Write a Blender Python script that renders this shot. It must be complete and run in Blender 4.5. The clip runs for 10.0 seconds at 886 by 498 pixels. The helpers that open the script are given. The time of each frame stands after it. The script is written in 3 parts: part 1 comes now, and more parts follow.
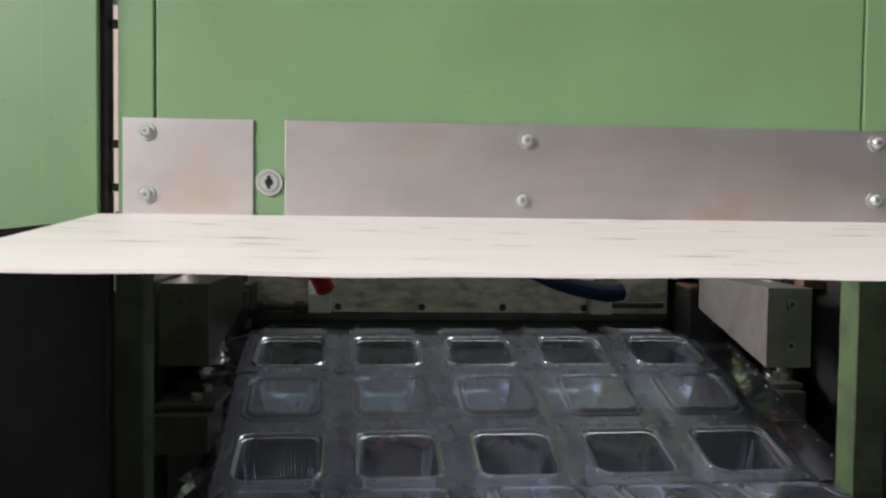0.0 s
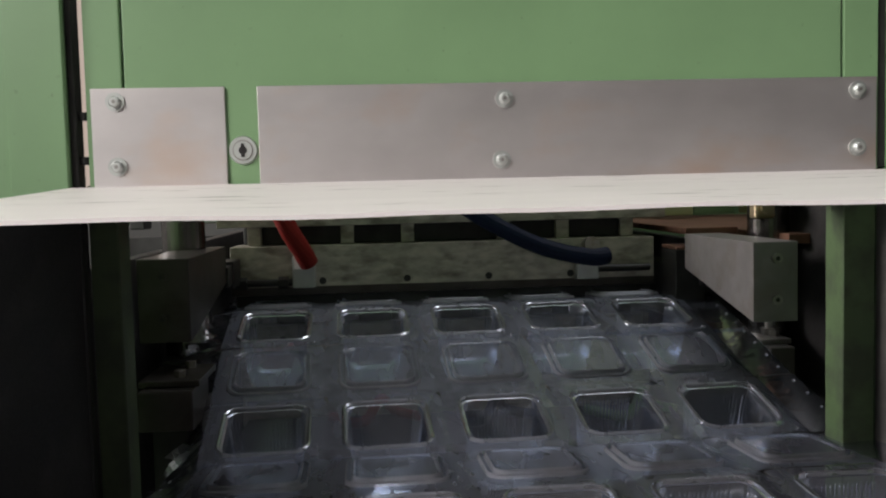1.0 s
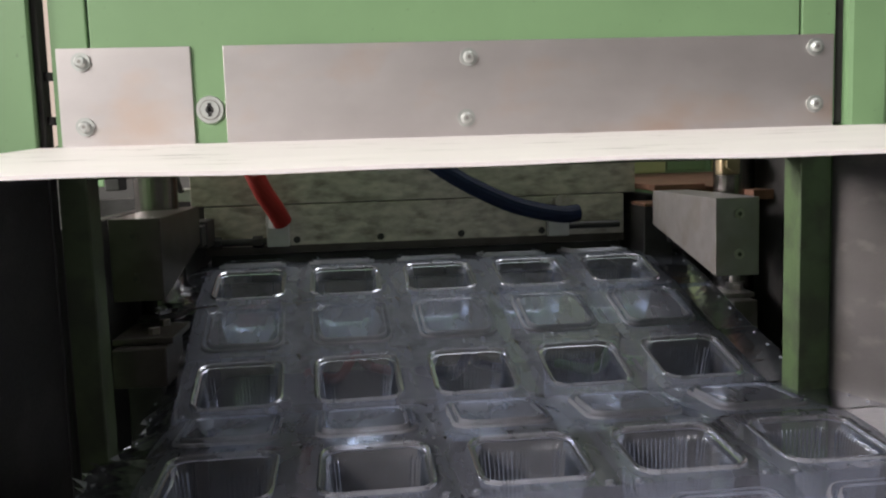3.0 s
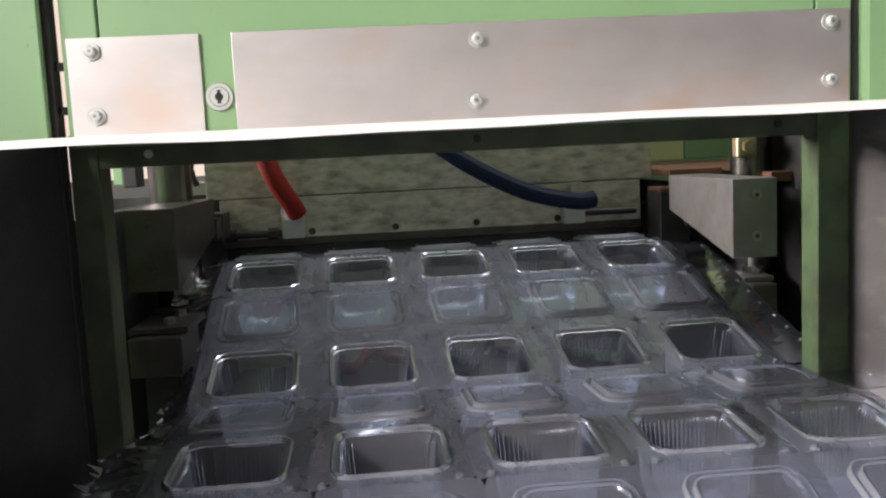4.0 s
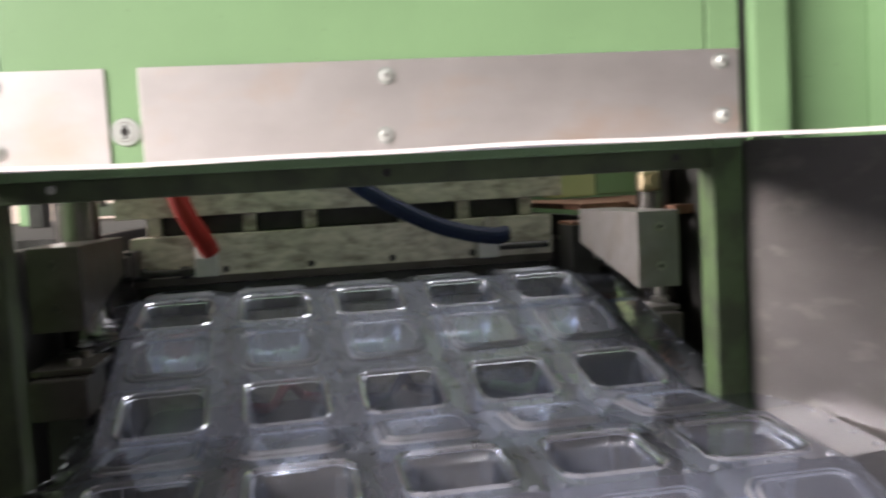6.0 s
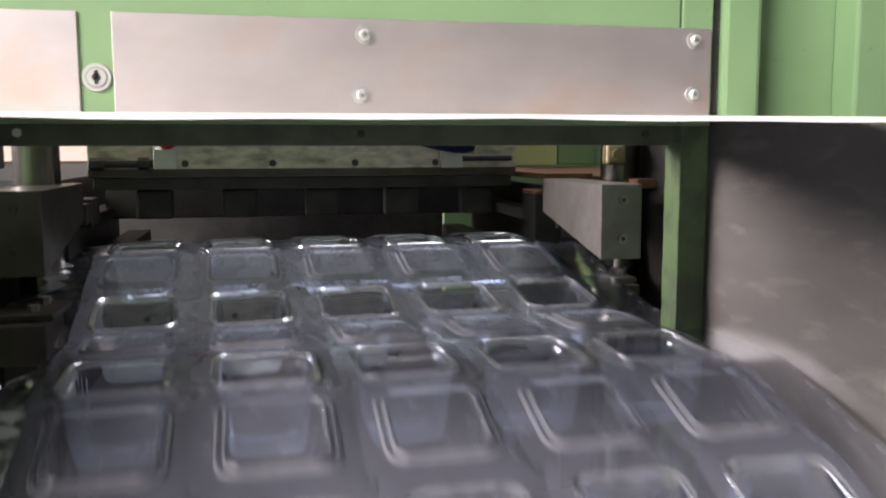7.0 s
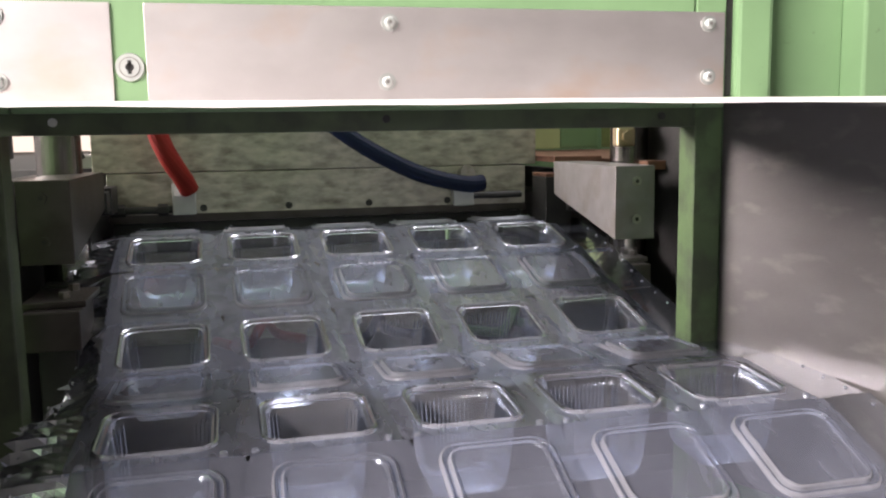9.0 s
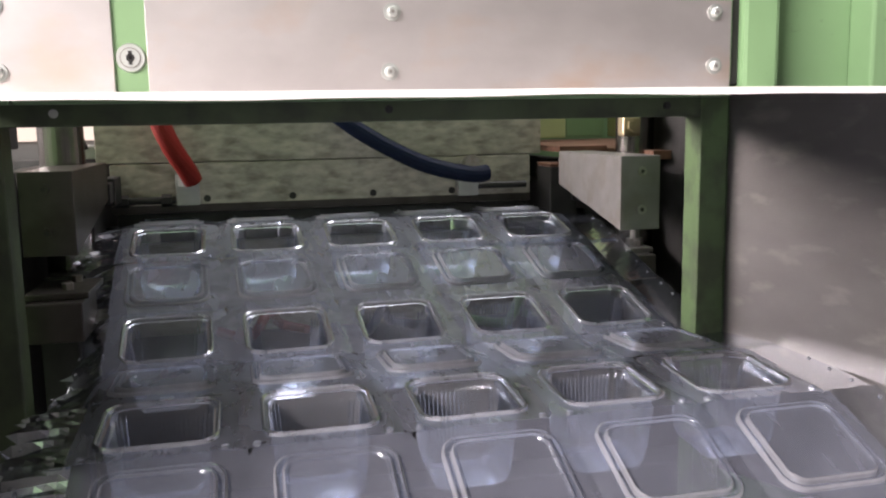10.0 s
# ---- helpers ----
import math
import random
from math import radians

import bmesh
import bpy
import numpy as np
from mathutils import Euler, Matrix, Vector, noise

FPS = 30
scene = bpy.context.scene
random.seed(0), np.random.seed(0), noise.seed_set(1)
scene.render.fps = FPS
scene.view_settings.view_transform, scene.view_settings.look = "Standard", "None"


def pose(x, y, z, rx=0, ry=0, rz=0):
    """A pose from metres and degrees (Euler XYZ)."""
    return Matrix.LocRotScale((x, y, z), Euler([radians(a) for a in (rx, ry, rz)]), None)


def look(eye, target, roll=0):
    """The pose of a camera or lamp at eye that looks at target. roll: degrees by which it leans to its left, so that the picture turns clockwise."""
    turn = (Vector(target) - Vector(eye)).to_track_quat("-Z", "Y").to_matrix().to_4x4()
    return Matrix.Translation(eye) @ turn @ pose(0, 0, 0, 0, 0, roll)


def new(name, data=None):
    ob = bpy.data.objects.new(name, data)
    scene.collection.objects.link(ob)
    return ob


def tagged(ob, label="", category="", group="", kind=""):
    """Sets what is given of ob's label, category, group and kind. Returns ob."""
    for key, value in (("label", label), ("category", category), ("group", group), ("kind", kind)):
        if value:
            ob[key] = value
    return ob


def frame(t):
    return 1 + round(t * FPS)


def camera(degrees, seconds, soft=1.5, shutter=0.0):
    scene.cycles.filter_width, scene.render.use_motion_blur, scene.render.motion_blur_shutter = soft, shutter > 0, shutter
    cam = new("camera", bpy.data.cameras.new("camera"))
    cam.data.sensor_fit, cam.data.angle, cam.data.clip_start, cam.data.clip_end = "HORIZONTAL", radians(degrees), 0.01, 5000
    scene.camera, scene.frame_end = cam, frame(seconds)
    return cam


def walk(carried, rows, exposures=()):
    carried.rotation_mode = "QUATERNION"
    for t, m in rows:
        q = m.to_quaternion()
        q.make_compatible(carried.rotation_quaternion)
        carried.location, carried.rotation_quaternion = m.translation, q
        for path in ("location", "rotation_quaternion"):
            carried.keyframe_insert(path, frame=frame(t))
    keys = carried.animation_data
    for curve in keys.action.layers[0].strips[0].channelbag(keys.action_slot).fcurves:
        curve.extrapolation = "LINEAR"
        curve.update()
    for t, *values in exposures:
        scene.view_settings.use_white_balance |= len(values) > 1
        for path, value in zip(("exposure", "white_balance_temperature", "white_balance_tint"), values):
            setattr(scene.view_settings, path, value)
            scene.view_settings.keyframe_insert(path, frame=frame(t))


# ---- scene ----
cam = camera(54.6, 10.0, soft=2.1, shutter=0.8)
# seconds, eye, target, roll
PATH = [
    (0.0, (-0.136, -0.891, 0.021), (-0.026, 1.105, -0.061), 0.7),
    (0.2, (-0.130, -0.894, 0.017), (-0.009, 1.100, -0.076), 0.7),
    (0.5, (-0.127, -0.889, 0.014), (0.024, 1.100, -0.122), -1.0),
    (1.0, (-0.126, -0.880, 0.002), (0.007, 1.112, -0.125), -1.4),
    (1.5, (-0.124, -0.881, 0.005), (0.023, 1.106, -0.161), -1.6),
    (2.0, (-0.127, -0.882, 0.008), (0.004, 1.102, -0.201), -1.7),
    (2.5, (-0.117, -0.893, 0.001), (0.048, 1.089, -0.211), -1.7),
    (2.7, (-0.114, -0.899, 0.003), (0.061, 1.081, -0.217), -1.6),
    (3.8, (-0.100, -0.900, -0.017), (0.022, 1.084, -0.236), -2.7),
    (4.0, (-0.100, -0.897, -0.017), (0.018, 1.087, -0.238), -2.8),
    (4.5, (-0.095, -0.899, -0.016), (0.039, 1.084, -0.237), -2.9),
    (5.0, (-0.093, -0.896, -0.017), (0.026, 1.087, -0.244), -3.0),
    (5.5, (-0.091, -0.896, -0.017), (0.026, 1.088, -0.245), -3.0),
    (5.7, (-0.089, -0.901, -0.026), (0.063, 1.083, -0.228), -3.0),
    (6.0, (-0.088, -0.908, -0.024), (0.211, 1.064, -0.162), -3.2),
    (6.2, (-0.082, -0.911, -0.008), (0.275, 1.045, -0.225), -2.8),
    (7.3, (-0.118, -0.914, -0.023), (0.293, 1.028, -0.269), 0.3),
    (7.5, (-0.121, -0.919, -0.016), (0.297, 1.019, -0.278), 0.3),
    (8.0, (-0.134, -0.929, -0.017), (0.309, 1.005, -0.270), -0.3),
    (8.5, (-0.144, -0.928, -0.021), (0.285, 1.008, -0.281), -0.5),
    (9.0, (-0.152, -0.929, -0.021), (0.277, 1.006, -0.285), -0.9),
    (9.5, (-0.155, -0.933, -0.022), (0.282, 0.997, -0.312), -0.8),
    (10.0, (-0.147, -0.924, -0.019), (0.266, 1.012, -0.309), -1.0),
]
EXPOSURES = [(0.0, -0.18, 6450, 9), (0.4, -0.36, 6450, 9), (1.0, -0.46, 6450, 9), (2.0, -0.32, 6480, 10), (2.7, -0.14, 6500, 10), (3.8, 0.42, 6550, 11),
             (5.5, 0.58, 6550, 11), (6.2, 0.69, 6650, 13), (7.5, 0.61, 6680, 15), (8.5, 0.72, 6660, 15), (9.0, 0.94, 6640, 15), (9.5, 0.84, 6620, 15), (10.0, 0.82, 6620, 15)]
walk(cam, [(t, look(e, g, r)) for t, e, g, r in PATH], EXPOSURES)

# ---- world and light ----
world = bpy.data.worlds.new("world")
scene.world = world
world.use_nodes = True
wn = world.node_tree.nodes
sky = wn.new("ShaderNodeTexSky")
sky.sky_type, sky.sun_disc = "NISHITA", False
sky.sun_elevation, sky.sun_rotation = radians(35), radians(140)
wn["Background"].inputs[1].default_value = 0.08
world.node_tree.links.new(sky.outputs[0], wn["Background"].inputs[0])


def area(name, eye, target, sx, sy, watts, color):
    data = bpy.data.lights.new(name, "AREA")
    data.shape, data.size, data.size_y, data.energy, data.color = "RECTANGLE", sx, sy, watts, color
    ob = new(name, data)
    ob.matrix_world = look(eye, target)
    return ob


# roof light over the aisle, window wall behind the aisle, window far behind the press
area("roof_light_aisle", (-4.6, -3.9, 2.9), (-0.1, -0.4, -0.2), 3.2, 1.6, 730, (1.0, 0.95, 0.92))
area("roof_light_press", (1.0, 0.35, 3.4), (0.6, 0.35, 0), 2.6, 1.9, 60, (0.98, 0.96, 1.0))
area("window_light_back", (-3.2, 1.3, 0.95), (0.4, 0.0, -0.2), 1.6, 1.2, 205, (1.0, 0.915, 0.89))

# ---- materials ----
def mat(name, color, rough=0.5, metal=0.0, var=0.12, scale=30.0, fine=400.0, bump=0.1, stain=None, stain_amount=0.0, stain_scale=9.0, stretch=(1, 1, 1), spec=0.5, lo=0.48, hi=0.64):
    m = bpy.data.materials.new(name)
    m.use_nodes = True
    nt = m.node_tree
    n, l = nt.nodes, nt.links
    b = n["Principled BSDF"]
    b.inputs["Roughness"].default_value = rough
    b.inputs["Metallic"].default_value = metal
    b.inputs["Specular IOR Level"].default_value = spec
    tc = n.new("ShaderNodeTexCoord")
    mp = n.new("ShaderNodeMapping")
    mp.inputs["Scale"].default_value = stretch
    l.new(tc.outputs["Object"], mp.inputs[0])

    def tex(s, detail=4.0):
        t = n.new("ShaderNodeTexNoise")
        t.inputs["Scale"].default_value, t.inputs["Detail"].default_value = s, detail
        l.new(mp.outputs[0], t.inputs["Vector"])
        return t
    coarse, grain = tex(scale), tex(fine, 2.0)
    ramp = n.new("ShaderNodeMapRange")
    ramp.inputs[1].default_value, ramp.inputs[2].default_value = 0.3, 0.7
    ramp.inputs[3].default_value, ramp.inputs[4].default_value = 1 - var, 1 + var
    l.new(coarse.outputs[0], ramp.inputs[0])
    hsv = n.new("ShaderNodeHueSaturation")
    hsv.inputs["Color"].default_value = (*color, 1)
    l.new(ramp.outputs[0], hsv.inputs["Value"])
    out = hsv.outputs[0]
    if stain:
        st = tex(stain_scale, 6.0)
        sr = n.new("ShaderNodeMapRange")
        sr.inputs[1].default_value, sr.inputs[2].default_value = lo, hi
        sr.inputs[3].default_value, sr.inputs[4].default_value = 0.0, stain_amount
        l.new(st.outputs[0], sr.inputs[0])
        mx = n.new("ShaderNodeMix")
        mx.data_type = "RGBA"
        l.new(sr.outputs[0], mx.inputs[0])
        l.new(out, mx.inputs[6])
        mx.inputs[7].default_value = (*stain, 1)
        out = mx.outputs[2]
    l.new(out, b.inputs["Base Color"])
    rr = n.new("ShaderNodeMapRange")
    rr.inputs[3].default_value, rr.inputs[4].default_value = max(0.03, rough - 0.1), min(1, rough + 0.1)
    l.new(grain.outputs[0], rr.inputs[0])
    l.new(rr.outputs[0], b.inputs["Roughness"])
    bp = n.new("ShaderNodeBump")
    bp.inputs["Strength"].default_value, bp.inputs["Distance"].default_value = bump, 0.001
    l.new(grain.outputs[0], bp.inputs["Height"])
    l.new(bp.outputs[0], b.inputs["Normal"])
    return m


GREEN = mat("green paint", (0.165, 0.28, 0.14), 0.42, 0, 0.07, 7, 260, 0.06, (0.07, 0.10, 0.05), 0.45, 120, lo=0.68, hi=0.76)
# darker copies of GREEN: the flap's shade on beam and posts is baked in
GREEN_DEEP_SHADE = mat("stained green paint with deep shade in it", (0.062, 0.088, 0.042), 0.5, 0, 0.2, 14, 300, 0.1, (0.03, 0.034, 0.025), 0.6, 22)
GREEN_SHADE = mat("dirty green paint with shade in it", (0.10, 0.165, 0.068), 0.5, 0, 0.15, 14, 300, 0.1, (0.05, 0.06, 0.04), 0.6, 22)
ALU = mat("brushed aluminium", (0.595, 0.565, 0.558), 0.40, 0.85, 0.09, 9, 500, 0.06, (0.62, 0.48, 0.39), 0.7, 8, (1, 1, 1.8), lo=0.52, hi=0.74)
FLAP = mat("scuffed white sheet", (0.86, 0.80, 0.79), 0.45, 0, 0.03, 4, 150, 0.03, (0.28, 0.25, 0.22), 0.85, 9, (1.3, 5.0, 1), lo=0.62, hi=0.68)
TABLE = mat("worn pale tabletop", (0.72, 0.68, 0.66), 0.5, 0, 0.08, 6, 150, 0.05, (0.30, 0.27, 0.24), 0.6, 12, lo=0.55, hi=0.72)
ZINC = mat("zinc plated steel", (0.50, 0.52, 0.50), 0.42, 0.7, 0.06, 60, 200, 0.01)
FITTING = mat("dull plated fitting", (0.30, 0.29, 0.27), 0.4, 0.7, 0.15, 60, 200, 0.03, (0.12, 0.10, 0.07), 0.6, 60)
PILLAR = mat("dark oiled pillar", (0.22, 0.21, 0.20), 0.22, 1.0, 0.1, 30, 200, 0.02)
STEEL = mat("machined steel", (0.34, 0.33, 0.32), 0.42, 0.8, 0.15, 22, 420, 0.12, (0.12, 0.10, 0.08), 0.5, 16)
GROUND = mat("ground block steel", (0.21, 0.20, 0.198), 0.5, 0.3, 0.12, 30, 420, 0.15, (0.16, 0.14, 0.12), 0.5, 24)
# left block and bracket: shade put into the colour, on top of oil stains
OILY_SHADED = mat("oil stained steel with shade in it", (0.075, 0.068, 0.062), 0.38, 0.7, 0.2, 22, 420, 0.12, (0.05, 0.042, 0.035), 0.7, 18)
PLATE = mat("oily tool plate", (0.43, 0.405, 0.345), 0.45, 0.35, 0.26, 60, 420, 0.35, (0.06, 0.05, 0.035), 0.75, 34, (0.7, 1, 1.5), lo=0.50, hi=0.76)
GUARD_DARK = mat("near black guard sheet", (0.019, 0.018, 0.018), 0.55, 0, 0.2, 9, 300, 0.1, (0.06, 0.055, 0.05), 0.4, 14)
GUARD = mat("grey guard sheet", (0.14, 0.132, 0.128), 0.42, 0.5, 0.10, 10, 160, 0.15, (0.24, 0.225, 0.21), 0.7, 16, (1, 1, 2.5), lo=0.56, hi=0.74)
BLACK = mat("shaded oily steel", (0.035, 0.034, 0.034), 0.5, 0.4, 0.3, 25, 300, 0.15)
RED = mat("red hose", (0.20, 0.016, 0.012), 0.55, 0, 0.08, 40, 600, 0.1, spec=0.2)
CABLE_RED = mat("dark red cable", (0.17, 0.022, 0.018), 0.5, 0, 0.1, 40, 600, 0.1)
BLUE = mat("blue hose", (0.006, 0.012, 0.036), 0.5, 0, 0.1, 40, 600, 0.1, spec=0.2)
BRASS = mat("brass", (0.62, 0.52, 0.34), 0.35, 0.8, 0.1, 50, 500, 0.1)
# lit copy of GREEN: brightness of the rear posts is in the base colour
GREEN_LIT = mat("green paint with light in it", (0.40, 0.46, 0.22), 0.5, 0, 0.08, 8, 200, 0.06)
COPPER = mat("rust brown edge", (0.20, 0.10, 0.065), 0.6, 0.2, 0.2, 40, 400, 0.2)
# hall floor and unseen walls are made dark to cut the bounced light
FLOOR = mat("concrete floor", (0.06, 0.058, 0.056), 0.7, 0, 0.15, 3, 90, 0.3, (0.08, 0.08, 0.08), 0.6, 2)
WALLM = mat("dark hall wall", (0.14, 0.14, 0.135), 0.8, 0, 0.06, 2, 60, 0.2)


def film(name, milk, tint, gloss_rough=0.08, sheen_amount=0.5, body=(0.78, 0.78, 0.86)):
    """Clear thermoformed plastic: see-through, with a milky share and a gloss that grows at the edge."""
    m = bpy.data.materials.new(name)
    m.use_nodes = True
    n, l = m.node_tree.nodes, m.node_tree.links
    n.remove(n["Principled BSDF"])
    clear, diff, gl = n.new("ShaderNodeBsdfTransparent"), n.new("ShaderNodeBsdfDiffuse"), n.new("ShaderNodeBsdfGlossy")
    trl = n.new("ShaderNodeBsdfTranslucent")
    clear.inputs[0].default_value = (*tint, 1)
    diff.inputs[0].default_value = (*body, 1)
    trl.inputs[0].default_value = (*body, 1)
    gl.inputs["Color"].default_value = (0.76, 0.79, 0.86, 1)
    gl.inputs["Roughness"].default_value = gloss_rough
    tc, no = n.new("ShaderNodeTexCoord"), n.new("ShaderNodeTexNoise")
    no.inputs["Scale"].default_value, no.inputs["Detail"].default_value = 22, 3
    mp = n.new("ShaderNodeMapping")
    mp.inputs["Scale"].default_value = (2.2, 0.7, 1.0)
    l.new(tc.outputs["Object"], mp.inputs[0])
    l.new(mp.outputs[0], no.inputs["Vector"])
    bp = n.new("ShaderNodeBump")
    bp.inputs["Strength"].default_value, bp.inputs["Distance"].default_value = 0.07, 0.004
    l.new(no.outputs[0], bp.inputs["Height"])
    l.new(bp.outputs[0], gl.inputs["Normal"])
    half = n.new("ShaderNodeMixShader")
    half.inputs[0].default_value = 0.4
    l.new(diff.outputs[0], half.inputs[1])
    l.new(trl.outputs[0], half.inputs[2])
    mr = n.new("ShaderNodeMapRange")
    mr.inputs[1].default_value, mr.inputs[2].default_value = 0.3, 0.7
    mr.inputs[3].default_value, mr.inputs[4].default_value = milk * 0.85, milk * 1.15
    l.new(no.outputs[0], mr.inputs[0])
    a = n.new("ShaderNodeMixShader")
    l.new(mr.outputs[0], a.inputs[0])
    l.new(clear.outputs[0], a.inputs[1])
    l.new(half.outputs[0], a.inputs[2])
    fr = n.new("ShaderNodeFresnel")
    fr.inputs[0].default_value = 1.5
    l.new(bp.outputs[0], fr.inputs["Normal"])
    b = n.new("ShaderNodeMixShader")
    l.new(fr.outputs[0], b.inputs[0])
    l.new(a.outputs[0], b.inputs[1])
    l.new(gl.outputs[0], b.inputs[2])
    lw, sheen, weak, c = n.new("ShaderNodeLayerWeight"), n.new("ShaderNodeBsdfGlossy"), n.new("ShaderNodeMath"), n.new("ShaderNodeMixShader")
    lw.inputs["Blend"].default_value = 0.45
    sheen.inputs["Color"].default_value, sheen.inputs["Roughness"].default_value = (0.80, 0.88, 1.0, 1), 0.35
    weak.operation = "MULTIPLY"
    weak.inputs[1].default_value = sheen_amount
    l.new(lw.outputs["Facing"], weak.inputs[0])
    l.new(weak.outputs[0], c.inputs[0])
    l.new(b.outputs[0], c.inputs[1])
    l.new(sheen.outputs[0], c.inputs[2])
    l.new(c.outputs[0], n["Material Output"].inputs[0])
    return m


SHEET = film("clear plastic sheet", 0.20, (0.78, 0.86, 0.98), 0.14, 0.18, (0.72, 0.75, 0.93))
# extra milk stands in for light on the torn left margin
MARGIN = film("milky sheet margin with light in it", 0.45, (0.86, 0.88, 0.93), 0.16, 0.15, (0.78, 0.77, 0.82))
CUPM = film("clear plastic cup", 0.20, (0.90, 0.93, 0.97), 0.17, 0.10)
RIMM = film("thick clear rim", 0.35, (0.9, 0.93, 0.96), 0.20, 0.06)
CUP_RIM = film("milky cup rim", 0.30, (0.9, 0.93, 0.96), 0.25, 0.05)


def glow(name, color, strength):
    m = bpy.data.materials.new(name)
    m.use_nodes = True
    n = m.node_tree.nodes
    n.remove(n["Principled BSDF"])
    e = n.new("ShaderNodeEmission")
    e.inputs[0].default_value, e.inputs[1].default_value = (*color, 1), strength
    m.node_tree.links.new(e.outputs[0], n["Material Output"].inputs[0])
    return m


# ---- mesh helpers ----
def mesh_of(name, bm, *materials, smooth=False):
    bmesh.ops.recalc_face_normals(bm, faces=bm.faces)
    me = bpy.data.meshes.new(name)
    for f in bm.faces:
        f.smooth = smooth and not f.tag
    bm.to_mesh(me)
    bm.free()
    for m in materials:
        me.materials.append(m)
    return me


def part(name, bm, material, parent=None, label="", smooth=False):
    ob = new(name, mesh_of(name, bm, material, smooth=smooth))
    if parent:
        ob.parent = parent
    return tagged(ob, label)


def thing(name, at=(0, 0, 0), **tags):
    ob = new(name)
    ob.empty_display_size = 0.02
    ob.location = at
    return tagged(ob, **tags)


def box(bm, x0, x1, y0, y1, z0, z1, bevel=0.0):
    r = bmesh.ops.create_cube(bm, size=1.0)
    for v in r["verts"]:
        v.co = Vector(((x0 + x1) / 2 + v.co.x * (x1 - x0), (y0 + y1) / 2 + v.co.y * (y1 - y0), (z0 + z1) / 2 + v.co.z * (z1 - z0)))
    if bevel:
        bmesh.ops.bevel(bm, geom=list({e for v in r["verts"] for e in v.link_edges}), offset=bevel, segments=2, affect="EDGES", profile=0.5)
    return bm


def boxed(*a, bevel=0.0015):
    return box(bmesh.new(), *a, bevel=bevel)


def cyl(bm, a, b, r, n=20, r2=None):
    a, b = Vector(a), Vector(b)
    d = b - a
    m = Matrix.Translation((a + b) / 2) @ d.to_track_quat("Z", "Y").to_matrix().to_4x4()
    bmesh.ops.create_cone(bm, cap_ends=True, segments=n, radius1=r, radius2=r if r2 is None else r2, depth=d.length, matrix=m)
    return bm


def prism(bm, poly, axis, a, b, bevel=0.0):
    """A polygon in the two other axes, drawn out along axis from a to b."""
    def at(p, v):
        return {"x": (v, p[0], p[1]), "y": (p[0], v, p[1]), "z": (p[0], p[1], v)}[axis]
    lo, hi = [bm.verts.new(at(p, a)) for p in poly], [bm.verts.new(at(p, b)) for p in poly]
    k = len(poly)
    fs = [bm.faces.new(lo), bm.faces.new(hi[::-1])] + [bm.faces.new((lo[i], lo[(i + 1) % k], hi[(i + 1) % k], hi[i])) for i in range(k)]
    if bevel:
        bmesh.ops.bevel(bm, geom=list({e for f in fs for e in f.edges}), offset=bevel, segments=2, affect="EDGES", profile=0.5)
    return bm


def tube(bm, pts, r, n=14, sub=10):
    """A round hose along a smooth line through pts."""
    P = [Vector(p) for p in pts]
    line = []
    for i in range(len(P) - 1):
        p0, p1, p2, p3 = P[max(i - 1, 0)], P[i], P[i + 1], P[min(i + 2, len(P) - 1)]
        for j in range(sub + (i == len(P) - 2)):
            u = j / sub
            line.append(0.5 * (2 * p1 + (p2 - p0) * u + (2 * p0 - 5 * p1 + 4 * p2 - p3) * u * u + (3 * p1 - p0 - 3 * p2 + p3) * u ** 3))
    rings = []
    for i, c in enumerate(line):
        d = (line[min(i + 1, len(line) - 1)] - line[max(i - 1, 0)]).normalized()
        q = d.to_track_quat("Z", "Y")
        rings.append([bm.verts.new(c + q @ Vector((r * math.cos(2 * math.pi * k / n), r * math.sin(2 * math.pi * k / n), 0))) for k in range(n)])
    for a, b in zip(rings, rings[1:]):
        for k in range(n):
            bm.faces.new((a[k], a[(k + 1) % n], b[(k + 1) % n], b[k]))
    bm.faces.new(rings[0][::-1])
    bm.faces.new(rings[-1])
    return bm


# ---- hall ----
def hall():
    tagged(part("floor", boxed(-6, 6, -7, 6, -1.35, -1.25, bevel=0), FLOOR), "grey stained concrete floor of the workshop", "floor", kind="structure")
    tagged(part("ceiling", boxed(-6, 6, -7, 6, 3.5, 3.6, bevel=0), WALLM), "grey ceiling of the workshop", "ceiling", kind="structure")
    for n, b in (("wall_east", (6, 6.15, -7, 6, -1.25, 3.5)), ("wall_west", (-6.15, -6, -7, 6, -1.25, 3.5)),
                 ("wall_south", (-6, 6, -7.15, -7, -1.25, 3.5)), ("wall_north", (-6, 6, 6, 6.15, -1.25, 3.5))):
        tagged(part(n, boxed(*b, bevel=0), WALLM), "plain grey wall of the workshop", "wall", kind="structure")
    tagged(part("window_1", boxed(-3.6, -1.0, 5.94, 5.98, -0.1, 1.6, bevel=0), glow("bright daylight pane", (1, 0.80, 0.68), 0.7)), "bright daylight window in the workshop wall", "window", kind="structure")


hall()


